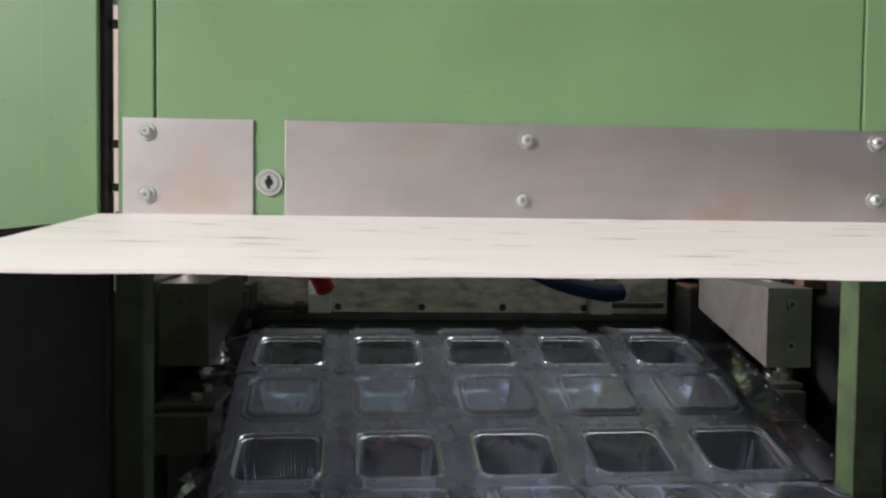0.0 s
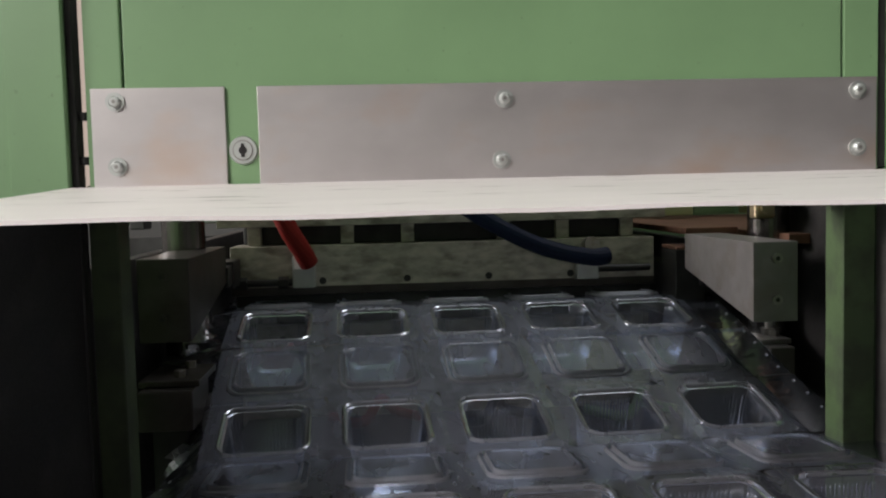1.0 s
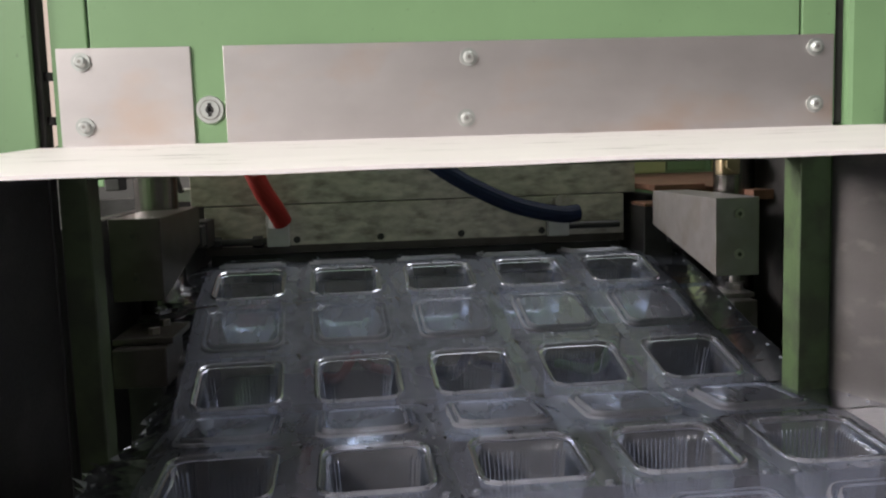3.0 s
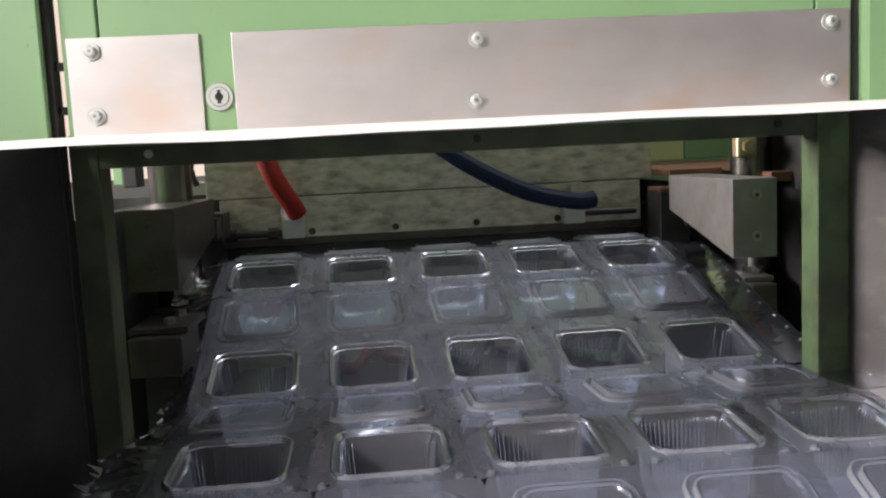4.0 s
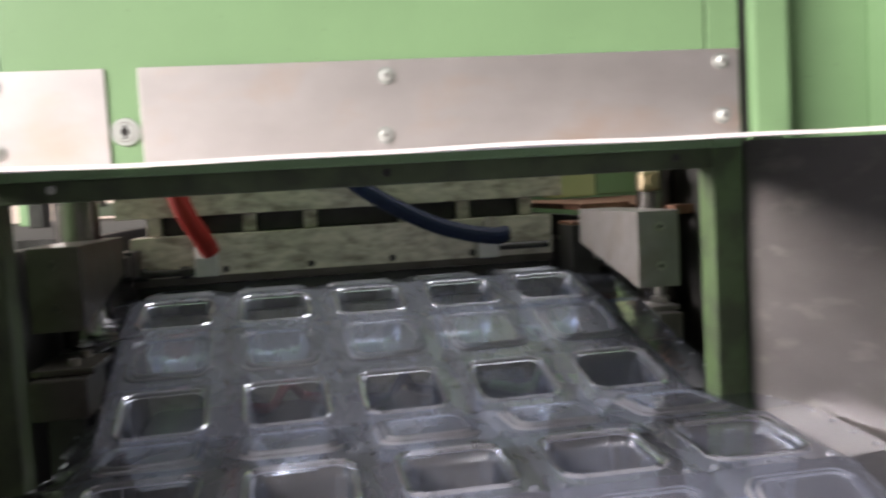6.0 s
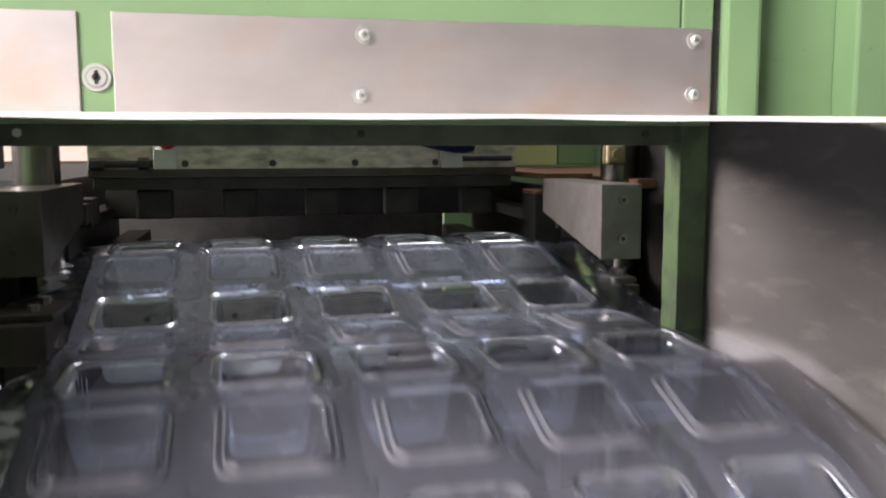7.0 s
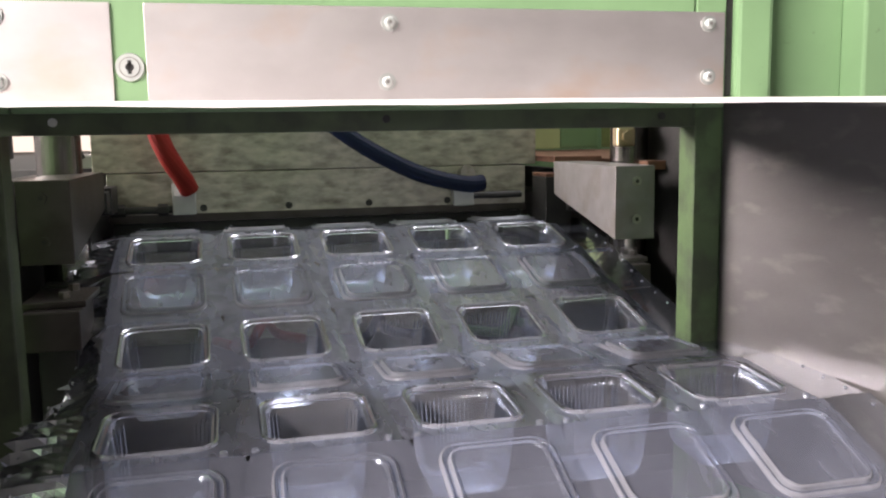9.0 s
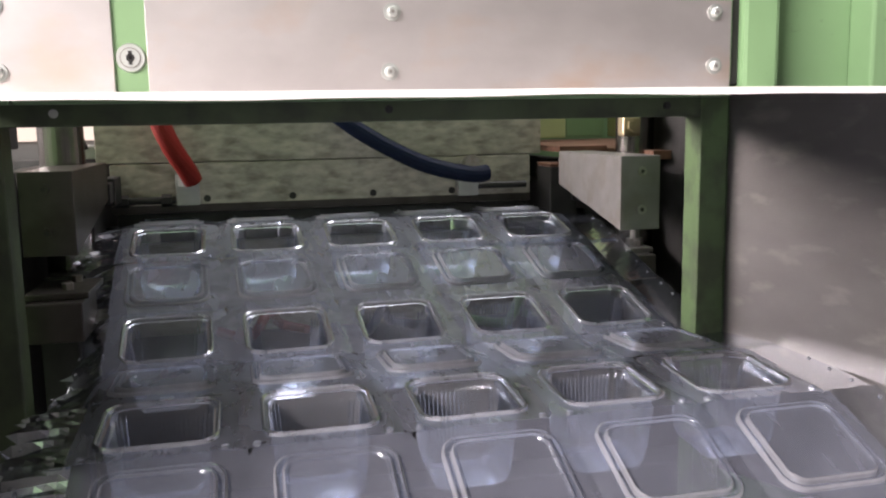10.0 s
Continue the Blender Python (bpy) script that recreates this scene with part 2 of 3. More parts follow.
# ---- the press: green housing ----
def housing():
    h = thing("press_housing", label="green painted steel housing of a thermoforming press", category="machine")
    part("access_door", boxed(-0.380, 0.356, 0.0, 0.0112, 0.006, 1.2), GREEN, h, "flat green access door")
    part("door_stile", boxed(-0.4185, -0.3825, 0.0, 0.0112, 0.006, 1.2), GREEN, h)
    part("door_stile", boxed(0.3585, 0.3965, 0.0, 0.0112, 0.006, 1.2), GREEN, h)
    part("opening_beam", boxed(-0.3962, 0.366, 0.012, 0.05, -0.016, 0.06), GREEN_DEEP_SHADE, h, "green beam over the outlet")
    part("opening_post", boxed(-0.4255, -0.3965, 0.0118, 0.0502, -1.25, 0.0195), GREEN_DEEP_SHADE, h, "worn green post beside the outlet")
    part("opening_post", boxed(0.3662, 0.402, 0.0118, 0.0502, -1.25, 0.06), GREEN_SHADE, h, "worn green post beside the outlet")
    for x in (-0.345, -0.005, 0.322):
        # the zinc one at the left stands in for a hole with light showing through
        part("screw", cyl(bmesh.new(), (x, 0.0095, -0.003), (x, 0.02, -0.003), 0.0045, 10), ZINC if x < -0.3 else BLACK, h)
    return h


housing()


def side_cabinets():
    c = thing("side_cabinet", label="green steel cabinet door beside the press", category="cabinet")
    part("door", boxed(-1.3, -0.4340, -0.012, 0.010, -1.25, 1.2, bevel=0.003), GREEN, c)
    part("door_fold", boxed(-0.489, -0.4340, -0.0145, -0.0122, -1.25, 1.2, bevel=0.001), GREEN, c)
    part("edge_strip", boxed(-0.4337, -0.427, -0.006, 0.016, -1.25, 1.2, bevel=0.002), BLACK, c, "black edge strip")
    for z in (0.040, 0.084, 0.205, 0.33):
        part("hinge_pin", cyl(bmesh.new(), (-0.4232, 0.004, z), (-0.4232, 0.004, z + 0.008), 0.0045, 12), BLACK, c)
    d = thing("corner_frame", label="green steel corner frame beside the press", category="machine frame")
    part("corner_post", boxed(0.4085, 0.4565, -0.004, 0.09, -1.25, 1.2, bevel=0.006), GREEN, d)
    # added black strip: stands in for the shade inside the gap
    part("gap_fill", boxed(0.3972, 0.4082, 0.006, 0.03, 0.02, 1.2, bevel=0.001), BLACK, d, "black strip that fills the dark gap")
    part("panel", boxed(0.457, 0.585, 0.045, 0.08, -1.25, 1.2), GREEN, d)
    part("edge_post", boxed(0.5855, 0.64, 0.004, 0.09, -1.25, 1.2, bevel=0.004), GREEN, d)
    part("panel", boxed(0.6405, 1.3, 0.02, 0.06, -1.25, 1.2), GREEN, d)


side_cabinets()


def bolt(x, z):
    b = thing("socket_bolt", (x, -0.0035, z), label="zinc plated socket head bolt with washer", category="bolt", group="bolts of the cover strip")
    part("washer", cyl(bmesh.new(), (0, 0, 0), (0, -0.0016, 0), 0.0092, 28), ZINC, b)
    bm = cyl(bmesh.new(), (0, -0.0016, 0), (0, -0.0042, 0), 0.0058, 24)
    cyl(bm, (0, -0.0042, 0), (0, -0.0060, 0), 0.0058, 24, 0.0040)
    part("head", bm, ZINC, b)
    part("socket", cyl(bmesh.new(), (0, -0.0056, 0), (0, -0.0063, 0), 0.0021, 6), STEEL, b)


def cover_strip():
    for x0, x1, name in ((-0.413, -0.282, "short"), (-0.250, 0.393, "long")):
        tagged(part("cover_plate", boxed(x0, x1, -0.0032, -0.0004, 0.0168, 0.1145, bevel=0.0006), ALU), name + " brushed aluminium cover plate bolted to the green door", "cover plate")
    for x, z in ((-0.389, 0.101), (-0.389, 0.037), (-0.001, 0.098), (-0.005, 0.036), (0.372, 0.101), (0.372, 0.041)):
        bolt(x, z)
    k = thing("cam_lock", (-0.266, 0, 0.051), label="zinc quarter turn lock with keyhole slot", category="lock")
    part("flange", cyl(bmesh.new(), (0, 0, 0), (0, -0.003, 0), 0.0145, 32, 0.0135), ZINC, k)
    part("groove", cyl(bmesh.new(), (0, -0.003, 0), (0, -0.0033, 0), 0.0103, 28), FITTING, k)
    part("barrel", cyl(bmesh.new(), (0, -0.0033, 0), (0, -0.0042, 0), 0.0092, 28), ZINC, k)
    bm = cyl(bmesh.new(), (0, -0.0040, 0), (0, -0.0047, 0), 0.0042, 16)
    box(bm, -0.0018, 0.0018, -0.0047, -0.0040, -0.0068, 0.0068)
    part("keyhole", bm, BLACK, k)


cover_strip()

HOOD = thing("outlet_hood", label="sheet metal hood with a white scuffed flap over the outlet", category="hood")
FLAP_Y, FLAP_Z = -0.518, -0.0045


def flap():
    """The hood's top: a thin sheet that droops a little towards the front, with a wavy front edge."""
    bm = bmesh.new()
    nx, ny = 60, 16
    top = [[None] * (ny + 1) for _ in range(nx + 1)]
    low = [[None] * (ny + 1) for _ in range(nx + 1)]
    for i in range(nx + 1):
        for j in range(ny + 1):
            u, v = i / nx, j / ny
            left, right = -0.436 + 0.085 * v, 0.440 - 0.02 * v
            x = left + u * (right - left)
            wave = (0.0004 * math.sin(u * 17) + 0.0003 * math.sin(u * 41 + 1)) * v
            y = -0.0036 + (FLAP_Y + 0.0036) * v
            z = 0.0174 + (FLAP_Z - 0.0174) * v + wave
            top[i][j], low[i][j] = bm.verts.new((x, y, z)), bm.verts.new((x, y, z - 0.0020))
    for i in range(nx):
        for j in range(ny):
            bm.faces.new((top[i][j], top[i + 1][j], top[i + 1][j + 1], top[i][j + 1]))
            bm.faces.new((low[i][j], low[i][j + 1], low[i + 1][j + 1], low[i + 1][j]))
    for i in range(nx):
        bm.faces.new((top[i][ny], top[i + 1][ny], low[i + 1][ny], low[i][ny]))
        bm.faces.new((top[i][0], low[i][0], low[i + 1][0], top[i + 1][0]))
    for j in range(ny):
        bm.faces.new((top[0][j], top[0][j + 1], low[0][j + 1], low[0][j]))
        bm.faces.new((top[nx][j], low[nx][j], low[nx][j + 1], top[nx][j + 1]))
    part("flap", bm, FLAP, HOOD, "white scuffed sheet metal flap")


flap()


def guards():
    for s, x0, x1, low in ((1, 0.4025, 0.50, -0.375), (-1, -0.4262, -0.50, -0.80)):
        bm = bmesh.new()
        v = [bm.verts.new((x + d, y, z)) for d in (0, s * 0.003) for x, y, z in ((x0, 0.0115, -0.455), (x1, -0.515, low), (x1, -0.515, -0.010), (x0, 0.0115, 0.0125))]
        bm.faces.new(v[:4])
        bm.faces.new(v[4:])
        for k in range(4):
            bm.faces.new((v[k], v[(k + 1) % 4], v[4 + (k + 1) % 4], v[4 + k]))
        part("side_guard", bm, GUARD if s > 0 else GUARD_DARK, HOOD, "scratched grey sheet steel side guard" if s > 0 else "near black sheet steel side guard")


guards()


# ---- inside the press ----
def clamp_block(x0, x1, s, metal, look_word):
    j = thing("clamp_block", label=look_word + " steel clamp block with two screws, on the chain rail", category="clamp block", group="clamp blocks")
    bm = prism(bmesh.new(), [(0.16, -0.067), (0.405, -0.067), (0.405, -0.120), (0.16, -0.168)], "x", x0, x1, 0.0012)
    part("block", bm, metal, j)
    xc = (x0 + x1) / 2 + s * 0.002
    for z in (-0.088, -0.140):
        bm = cyl(bmesh.new(), (xc, 0.1605, z), (xc, 0.1575, z), 0.0065, 18)
        scr = part("screw", bm, FITTING if s > 0 else OILY_SHADED, j)
        part("socket", cyl(bmesh.new(), (xc, 0.1580, z), (xc, 0.1570, z), 0.003, 6), BLACK, scr)


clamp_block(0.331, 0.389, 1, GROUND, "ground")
clamp_block(-0.423, -0.362, -1, OILY_SHADED, "shaded oily")


def pillar(x, y, clip=False):
    p = thing("guide_pillar", (x, y, 0), label="polished round guide pillar of the press", category="pillar", group="guide pillars")
    part("shaft", cyl(bmesh.new(), (0, 0, -0.9), (0, 0, 0.6), 0.030, 32), PILLAR, p, smooth=True)
    if clip:
        bm = boxed(-0.038, -0.008, -0.042, -0.0185, -0.044, -0.014, bevel=0.004)
        cyl(bm, (-0.023, -0.042, -0.028), (-0.023, -0.048, -0.028), 0.009, 6)
        part("clip", bm, BRASS, p, "worn brass clip")


pillar(0.442, 0.36, True)
pillar(-0.412, 0.36)


def rails():
    for x0, x1 in ((0.352, 0.405), (-0.435, -0.382)):
        r = thing("chain_rail", label="shaded oily chain rail that carries the sheet edge", category="rail", group="chain rails")
        part("rail", boxed(x0, x1, 0.30, 1.3, -0.255, -0.215, bevel=0.002), BLACK, r)
        part("rail_cap", boxed(x0 + 0.01, x1 - 0.005, 0.42, 1.3, -0.150, -0.128, bevel=0.002), BLACK, r)
    b = thing("press_bed", label="black oily press bed under the plastic sheet", category="press bed")
    part("bed", boxed(-0.36, 0.345, 0.34, 0.535, -1.25, -0.36, bevel=0.004), BLACK, b)
    part("low_bed", boxed(-0.36, 0.345, 0.536, 1.3, -1.25, -0.50, bevel=0.004), BLACK, b)
    # added black screens: stand in for the unlit dark at the press sides
    part("dark_screen", boxed(0.476, 0.485, 0.10, 0.50, -1.25, 0.1, bevel=0.002), BLACK, b)
    part("dark_screen", boxed(0.430, 0.445, 0.42, 1.3, -1.25, -0.09, bevel=0.002), BLACK, b)
    part("dark_screen", boxed(-0.475, -0.455, 0.06, 1.3, -1.25, -0.072, bevel=0.002), BLACK, b)
    part("base_plate", boxed(-0.60, 0.60, -0.30, 1.6, -1.25, -1.05, bevel=0.004), BLACK, b)
    part("cross_beam", boxed(-0.45, 0.428, 0.10, 0.16, -0.60, -0.48, bevel=0.004), BLACK, b)
    part("stop_block", boxed(0.326, 0.372, 0.43, 0.50, -0.185, -0.094, bevel=0.001), BLACK, b)
    part("stop_cap", boxed(0.326, 0.372, 0.43, 0.50, -0.0935, -0.088, bevel=0.001), COPPER, b, "rusty brown cap of the stop block")
    part("stop_block", boxed(-0.405, -0.385, 0.40, 0.50, -0.185, -0.085, bevel=0.001), BLACK, b)
    # made-up block: keeps the roof light off the rear rows of the sheet
    part("light_block", boxed(-0.40, 0.345, 0.80, 1.3, -0.15, 0.30, bevel=0.004), BLACK, b, "black block added to keep light off the rear sheet")
    t = thing("machine_table", label="brown edged machine table plate behind the outlet", category="machine table")
    part("table_plate", boxed(0.345, 0.4295, 0.44, 1.25, -0.070, -0.060, bevel=0.001), COPPER, t)
    part("table_plate", boxed(0.4455, 0.9, 0.30, 1.25, -0.080, -0.066, bevel=0.001), COPPER, t)


rails()


def rail_brackets():
    for x0, x1, y0, z, m in ((-0.412, -0.350, 0.10, -0.214, OILY_SHADED), (0.404, 0.440, 0.27, -0.222, STEEL)):
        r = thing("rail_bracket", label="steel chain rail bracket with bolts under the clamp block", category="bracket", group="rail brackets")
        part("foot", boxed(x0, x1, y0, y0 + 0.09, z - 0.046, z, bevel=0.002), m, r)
        part("flat", boxed(x0 - 0.004, x1 + 0.004, y0 + 0.02, y0 + 0.12, z + 0.0005, z + 0.008, bevel=0.001), m, r)
        for y in (0.045, 0.10):
            part("bolt_head", cyl(bmesh.new(), ((x0 + x1) / 2 + 0.008, y0 + y, z + 0.008), ((x0 + x1) / 2 + 0.008, y0 + y, z + 0.016), 0.007, 6), FITTING, r)
        part("leg", boxed(x0 + 0.01, x1 - 0.01, y0 + 0.02, y0 + 0.06, -0.48, z - 0.0465, bevel=0.002), BLACK, r)
        if x0 > 0:
            part("stud", cyl(bmesh.new(), (x1 - 0.009, y0 + 0.06, z + 0.008), (x1 - 0.009, y0 + 0.06, z + 0.05), 0.0075, 14), STEEL, r)
            part("stud_nut", cyl(bmesh.new(), (x1 - 0.009, y0 + 0.06, z + 0.0085), (x1 - 0.009, y0 + 0.06, z + 0.018), 0.013, 6), FITTING, r)
    g = thing("guide_bar", label="black guide bar beside the sheet edge", category="guide bar")
    part("bar", prism(bmesh.new(), [(-0.369, 0.40), (-0.359, 0.40), (-0.366, 0.51), (-0.384, 0.51)], "z", -0.128, -0.098, 0.001), BLACK, g)
    part("bar_end", boxed(-0.386, -0.360, 0.45, 0.515, -0.135, -0.093, bevel=0.002), BLACK, g)
    for name, m, x, y, dz in (("red_cable", CABLE_RED, -0.14, 0.46, 0.0), ("blue_cable", BLUE, 0.04, 0.44, 0.0), ("green_cable", GREEN, 0.27, 0.44, 0.0)):
        bm = tube(bmesh.new(), [(x - 0.08, y + 0.03, -0.350), (x - 0.03, y - 0.03, -0.346), (x, y - 0.01, -0.315), (x + 0.02, y + 0.04, -0.346), (x + 0.06, y + 0.01, -0.350)], 0.008)
        tagged(part(name, bm, m, smooth=True), name.split("_")[0] + " cable loop lying on the black press bed", "cable")


rail_brackets()


def back_frame():
    f = thing("rear_frame", label="green painted rear frame seen through the press", category="machine frame")
    for x0, x1, y, m in ((0.46, 0.57, 1.02, GREEN_LIT), (0.60, 0.70, 1.10, GREEN), (0.712, 0.735, 1.05, GREEN_LIT), (0.76, 0.86, 1.06, GREEN_LIT), (-0.80, -0.776, 1.35, GREEN), (-0.672, -0.641, 1.0, BLACK), (-1.1, -1.0, 1.35, GREEN)):
        part("post", boxed(x0, x1, y, y + 0.06, -0.058, 1.2, bevel=0.003), m, f, "green sheet post with light in its paint" if m is GREEN_LIT else "")
    part("panel", boxed(0.40, 1.4, 1.50, 1.53, -1.25, 1.2), GREEN, f)
    # added backing, black so that the gap under the tool stays dark
    part("dark_backing", boxed(-0.9, 1.4, 1.62, 1.65, -1.25, -0.10), BLACK, f, "black panel added to keep the rear gap dark")


back_frame()


# ---- moving tool ----
def lower_tool():
    t = thing("punch_plate", label="oily tool plate with tapped holes and hose fittings", category="tool plate")
    part("plate", boxed(-0.378, 0.322, 0.528, 0.60, -0.156, -0.076, bevel=0.0015), PLATE, t)
    # thin added strip: the plate has no lip, only a dark oil band here
    part("oil_band", boxed(-0.3775, 0.3215, 0.5265, 0.5278, -0.1555, -0.1425, bevel=0.0004), OILY_SHADED, t, "dark oil band along the lower plate edge")
    part("stripper_bar", boxed(-0.372, 0.316, 0.534, 0.60, -0.176, -0.1565, bevel=0.001), BLACK, t, "shaded oily stripper bar")
    for x in (-0.230, -0.092, 0.043, 0.180):
        part("tapped_hole", cyl(bmesh.new(), (x, 0.5272, -0.134), (x, 0.535, -0.134), 0.0058, 16), BLACK, t)
    for i in range(5):
        x = -0.284 + 0.137 * i
        part("punch", boxed(x - 0.028, x + 0.028, 0.56, 0.60, -0.225, -0.1765, bevel=0.004), BLACK, t, "dark punch under the plate")
    part("slot_rail", boxed(-0.352, 0.292, 0.56, 0.60, -0.0755, -0.045, bevel=0.001), BLACK, t, "dark slotted rail above the plate")
    for x in (-0.352, -0.20, -0.10, 0.06, 0.16, 0.27):
        part("spacer", boxed(x, x + 0.022, 0.545, 0.5595, -0.0755, -0.03, bevel=0.001), PLATE, t)
    for x, m in ((-0.259, "red"), (0.205, "blue")):
        part("hose_fitting", boxed(x - 0.018, x + 0.018, 0.508, 0.5275, -0.143, -0.092, bevel=0.002), ZINC, t, "plated pipe fitting block")
        part("fitting_nut", cyl(bmesh.new(), (x, 0.515, -0.112), (x, 0.515, -0.096), 0.0165, 6), ZINC, t)
        part("elbow", tube(bmesh.new(), [(x, 0.515, -0.098), (x + 0.002, 0.512, -0.090), (x + 0.006, 0.500, -0.086)], 0.0145), FITTING, t, smooth=True)
    part("pipe", cyl(bmesh.new(), (-0.37, 0.515, -0.134), (-0.277, 0.515, -0.134), 0.006, 12), BLACK, t)
    part("pipe_nut", cyl(bmesh.new(), (-0.30, 0.515, -0.134), (-0.284, 0.515, -0.134), 0.010, 6), BLACK, t)
    part("pipe_nut", cyl(bmesh.new(), (-0.372, 0.515, -0.134), (-0.35, 0.515, -0.134), 0.010, 6), BLACK, t)
    part("pipe", cyl(bmesh.new(), (0.223, 0.515, -0.126), (0.31, 0.515, -0.126), 0.006, 12), BLACK, t)
    part("red_hose", tube(bmesh.new(), [(-0.249, 0.500, -0.103), (-0.258, 0.488, -0.082), (-0.278, 0.478, -0.045), (-0.295, 0.48, 0.0), (-0.318, 0.49, 0.08)], 0.0155), RED, t, "red rubber hose", smooth=True)
    part("blue_hose", tube(bmesh.new(), [(0.232, 0.488, -0.103), (0.200, 0.478, -0.104), (0.128, 0.475, -0.087), (0.06, 0.475, -0.055), (0.0, 0.478, -0.017), (-0.06, 0.49, 0.035), (-0.10, 0.50, 0.10)], 0.0140), BLUE, t, "dark blue rubber hose", smooth=True)
    return t


def upper_tool():
    u = thing("upper_bolster", label="oily grey upper bolster plate of the tool", category="tool plate")
    part("plate", boxed(-0.398, 0.342, 0.528, 0.75, -0.0745, 0.03, bevel=0.0015), PLATE, u)
    part("side_bracket", boxed(-0.425, -0.3985, 0.54, 0.60, -0.066, -0.045, bevel=0.0015), ZINC, u)
    part("cable", tube(bmesh.new(), [(-0.412, 0.53, -0.05), (-0.418, 0.525, -0.02), (-0.41, 0.53, 0.03)], 0.005), BLACK, u, smooth=True)
    return u


def lower_die():
    d = thing("lower_die", label="oily steel lower die under the plastic sheet", category="die")
    part("die_plate", boxed(-0.370, 0.318, 0.545, 0.570, -0.42, -0.208, bevel=0.0015), PLATE, d)
    for x in (-0.300, -0.160, -0.020, 0.120, 0.255):
        part("tapped_hole", cyl(bmesh.new(), (x, 0.5442, -0.232), (x, 0.552, -0.232), 0.0055, 14), BLACK, d)
    part("base_bar", boxed(-0.350, 0.300, 0.5705, 0.78, -0.36, -0.315, bevel=0.002), BLACK, d, "dark base bar of the die")
    return d


PUNCH, BOLSTER, DIE = lower_tool(), upper_tool(), lower_die()


def outfeed_table():
    t = thing("outfeed_table", label="pale outfeed table under the running plastic sheet", category="table")
    part("tabletop", boxed(0.02, 0.80, -1.30, -0.13, -0.455, -0.432, bevel=0.004), TABLE, t)
    for x in (0.06, 0.74):
        for y in (-1.26, -0.42):
            part("leg", boxed(x, x + 0.04, y, y + 0.04, -1.25, -0.4555, bevel=0.002), STEEL, t)


outfeed_table()


# ---- the sheet of formed containers ----
PITCH, ROW, HALF = 0.139, 0.1345, 0.398
CW, CD, CR = 0.0524, 0.0526, 0.020    # half width, half depth and corner of a rim


def rounded(hw, hd, r, n):
    """n points round a rounded rectangle, from the middle of the right side, anticlockwise, evenly spread."""
    r = min(r, hw, hd)
    segs = [("l", (hw, 0), (hw, hd - r)), ("a", (hw - r, hd - r), 0), ("l", (hw - r, hd), (-hw + r, hd)), ("a", (-hw + r, hd - r), 90),
            ("l", (-hw, hd - r), (-hw, -hd + r)), ("a", (-hw + r, -hd + r), 180), ("l", (-hw + r, -hd), (hw - r, -hd)), ("a", (hw - r, -hd + r), 270), ("l", (hw, -hd + r), (hw, 0))]
    fine = []
    for k, a, b in segs:
        for i in range(40):
            u = i / 40
            if k == "l":
                fine.append((a[0] + (b[0] - a[0]) * u, a[1] + (b[1] - a[1]) * u))
            else:
                w = radians(b + 90 * u)
                fine.append((a[0] + r * math.cos(w), a[1] + r * math.sin(w)))
    fine.append(fine[0])
    cum = [0.0]
    for p, q in zip(fine, fine[1:]):
        cum.append(cum[-1] + math.hypot(q[0] - p[0], q[1] - p[1]))
    return [(float(np.interp(cum[-1] * i / n, cum, [p[0] for p in fine])), float(np.interp(cum[-1] * i / n, cum, [p[1] for p in fine]))) for i in range(n)]


def loft(bm, rings, close=True, mats=None):
    vs = [[bm.verts.new(p) for p in ring] for ring in rings]
    n = len(vs[0])
    for j, (a, b) in enumerate(zip(vs, vs[1:])):
        for k in range(n):
            f = bm.faces.new((a[k], a[(k + 1) % n], b[(k + 1) % n], b[k]))
            if mats:
                f.material_index = mats[j]
    if close:
        bm.faces.new(vs[-1]).tag = True
    return vs


def profile(rows, n, ribs=0.0):
    out = []
    for inset, z, rib in rows:
        pts = rounded(CW - inset, CD - inset, max(CR - inset * 0.6, 0.006), n)
        ring = []
        for k, (x, y) in enumerate(pts):
            d = math.hypot(x, y)
            s = 1 - rib * (0.5 + 0.5 * math.cos(math.pi * k)) / d
            ring.append((x * s, y * s, z))
        out.append(ring)
    return out


def cup_mesh():
    bm = bmesh.new()
    rows = [(0.0, 0.0, 0), (0.0006, 0.0022, 0), (0.0024, 0.0034, 0), (0.0042, 0.0022, 0), (0.0050, -0.0015, 0), (0.0072, -0.0020, 0), (0.0078, -0.007, 0), (0.0088, -0.012, 0.0011),
            (0.0125, -0.055, 0.0011), (0.0150, -0.070, 0.0008), (0.0185, -0.077, 0), (0.024, -0.080, 0), (0.0255, -0.080, 0)]
    loft(bm, profile(rows, 144), mats=[1] * 5 + [0] * 7)
    return mesh_of("cup", bm, CUPM, CUP_RIM, smooth=True)


def lid_mesh():
    bm = bmesh.new()
    rows = [(0.0, 0.0, 0), (0.0006, 0.0026, 0), (0.0024, 0.0040, 0), (0.0042, 0.0030, 0), (0.0054, 0.0012, 0), (0.0072, 0.0012, 0), (0.0080, 0.0052, 0), (0.0094, 0.0066, 0), (0.0112, 0.0060, 0), (0.0128, 0.0042, 0), (0.0138, 0.0042, 0), (0.0150, 0.0042, 0)]
    loft(bm, profile(rows, 96), mats=[1, 1, 0, 0, 0, 1, 1, 0, 0, 0, 0])
    return mesh_of("lid", bm, SHEET, RIMM, smooth=True)


EDGE = 2.5 * PITCH


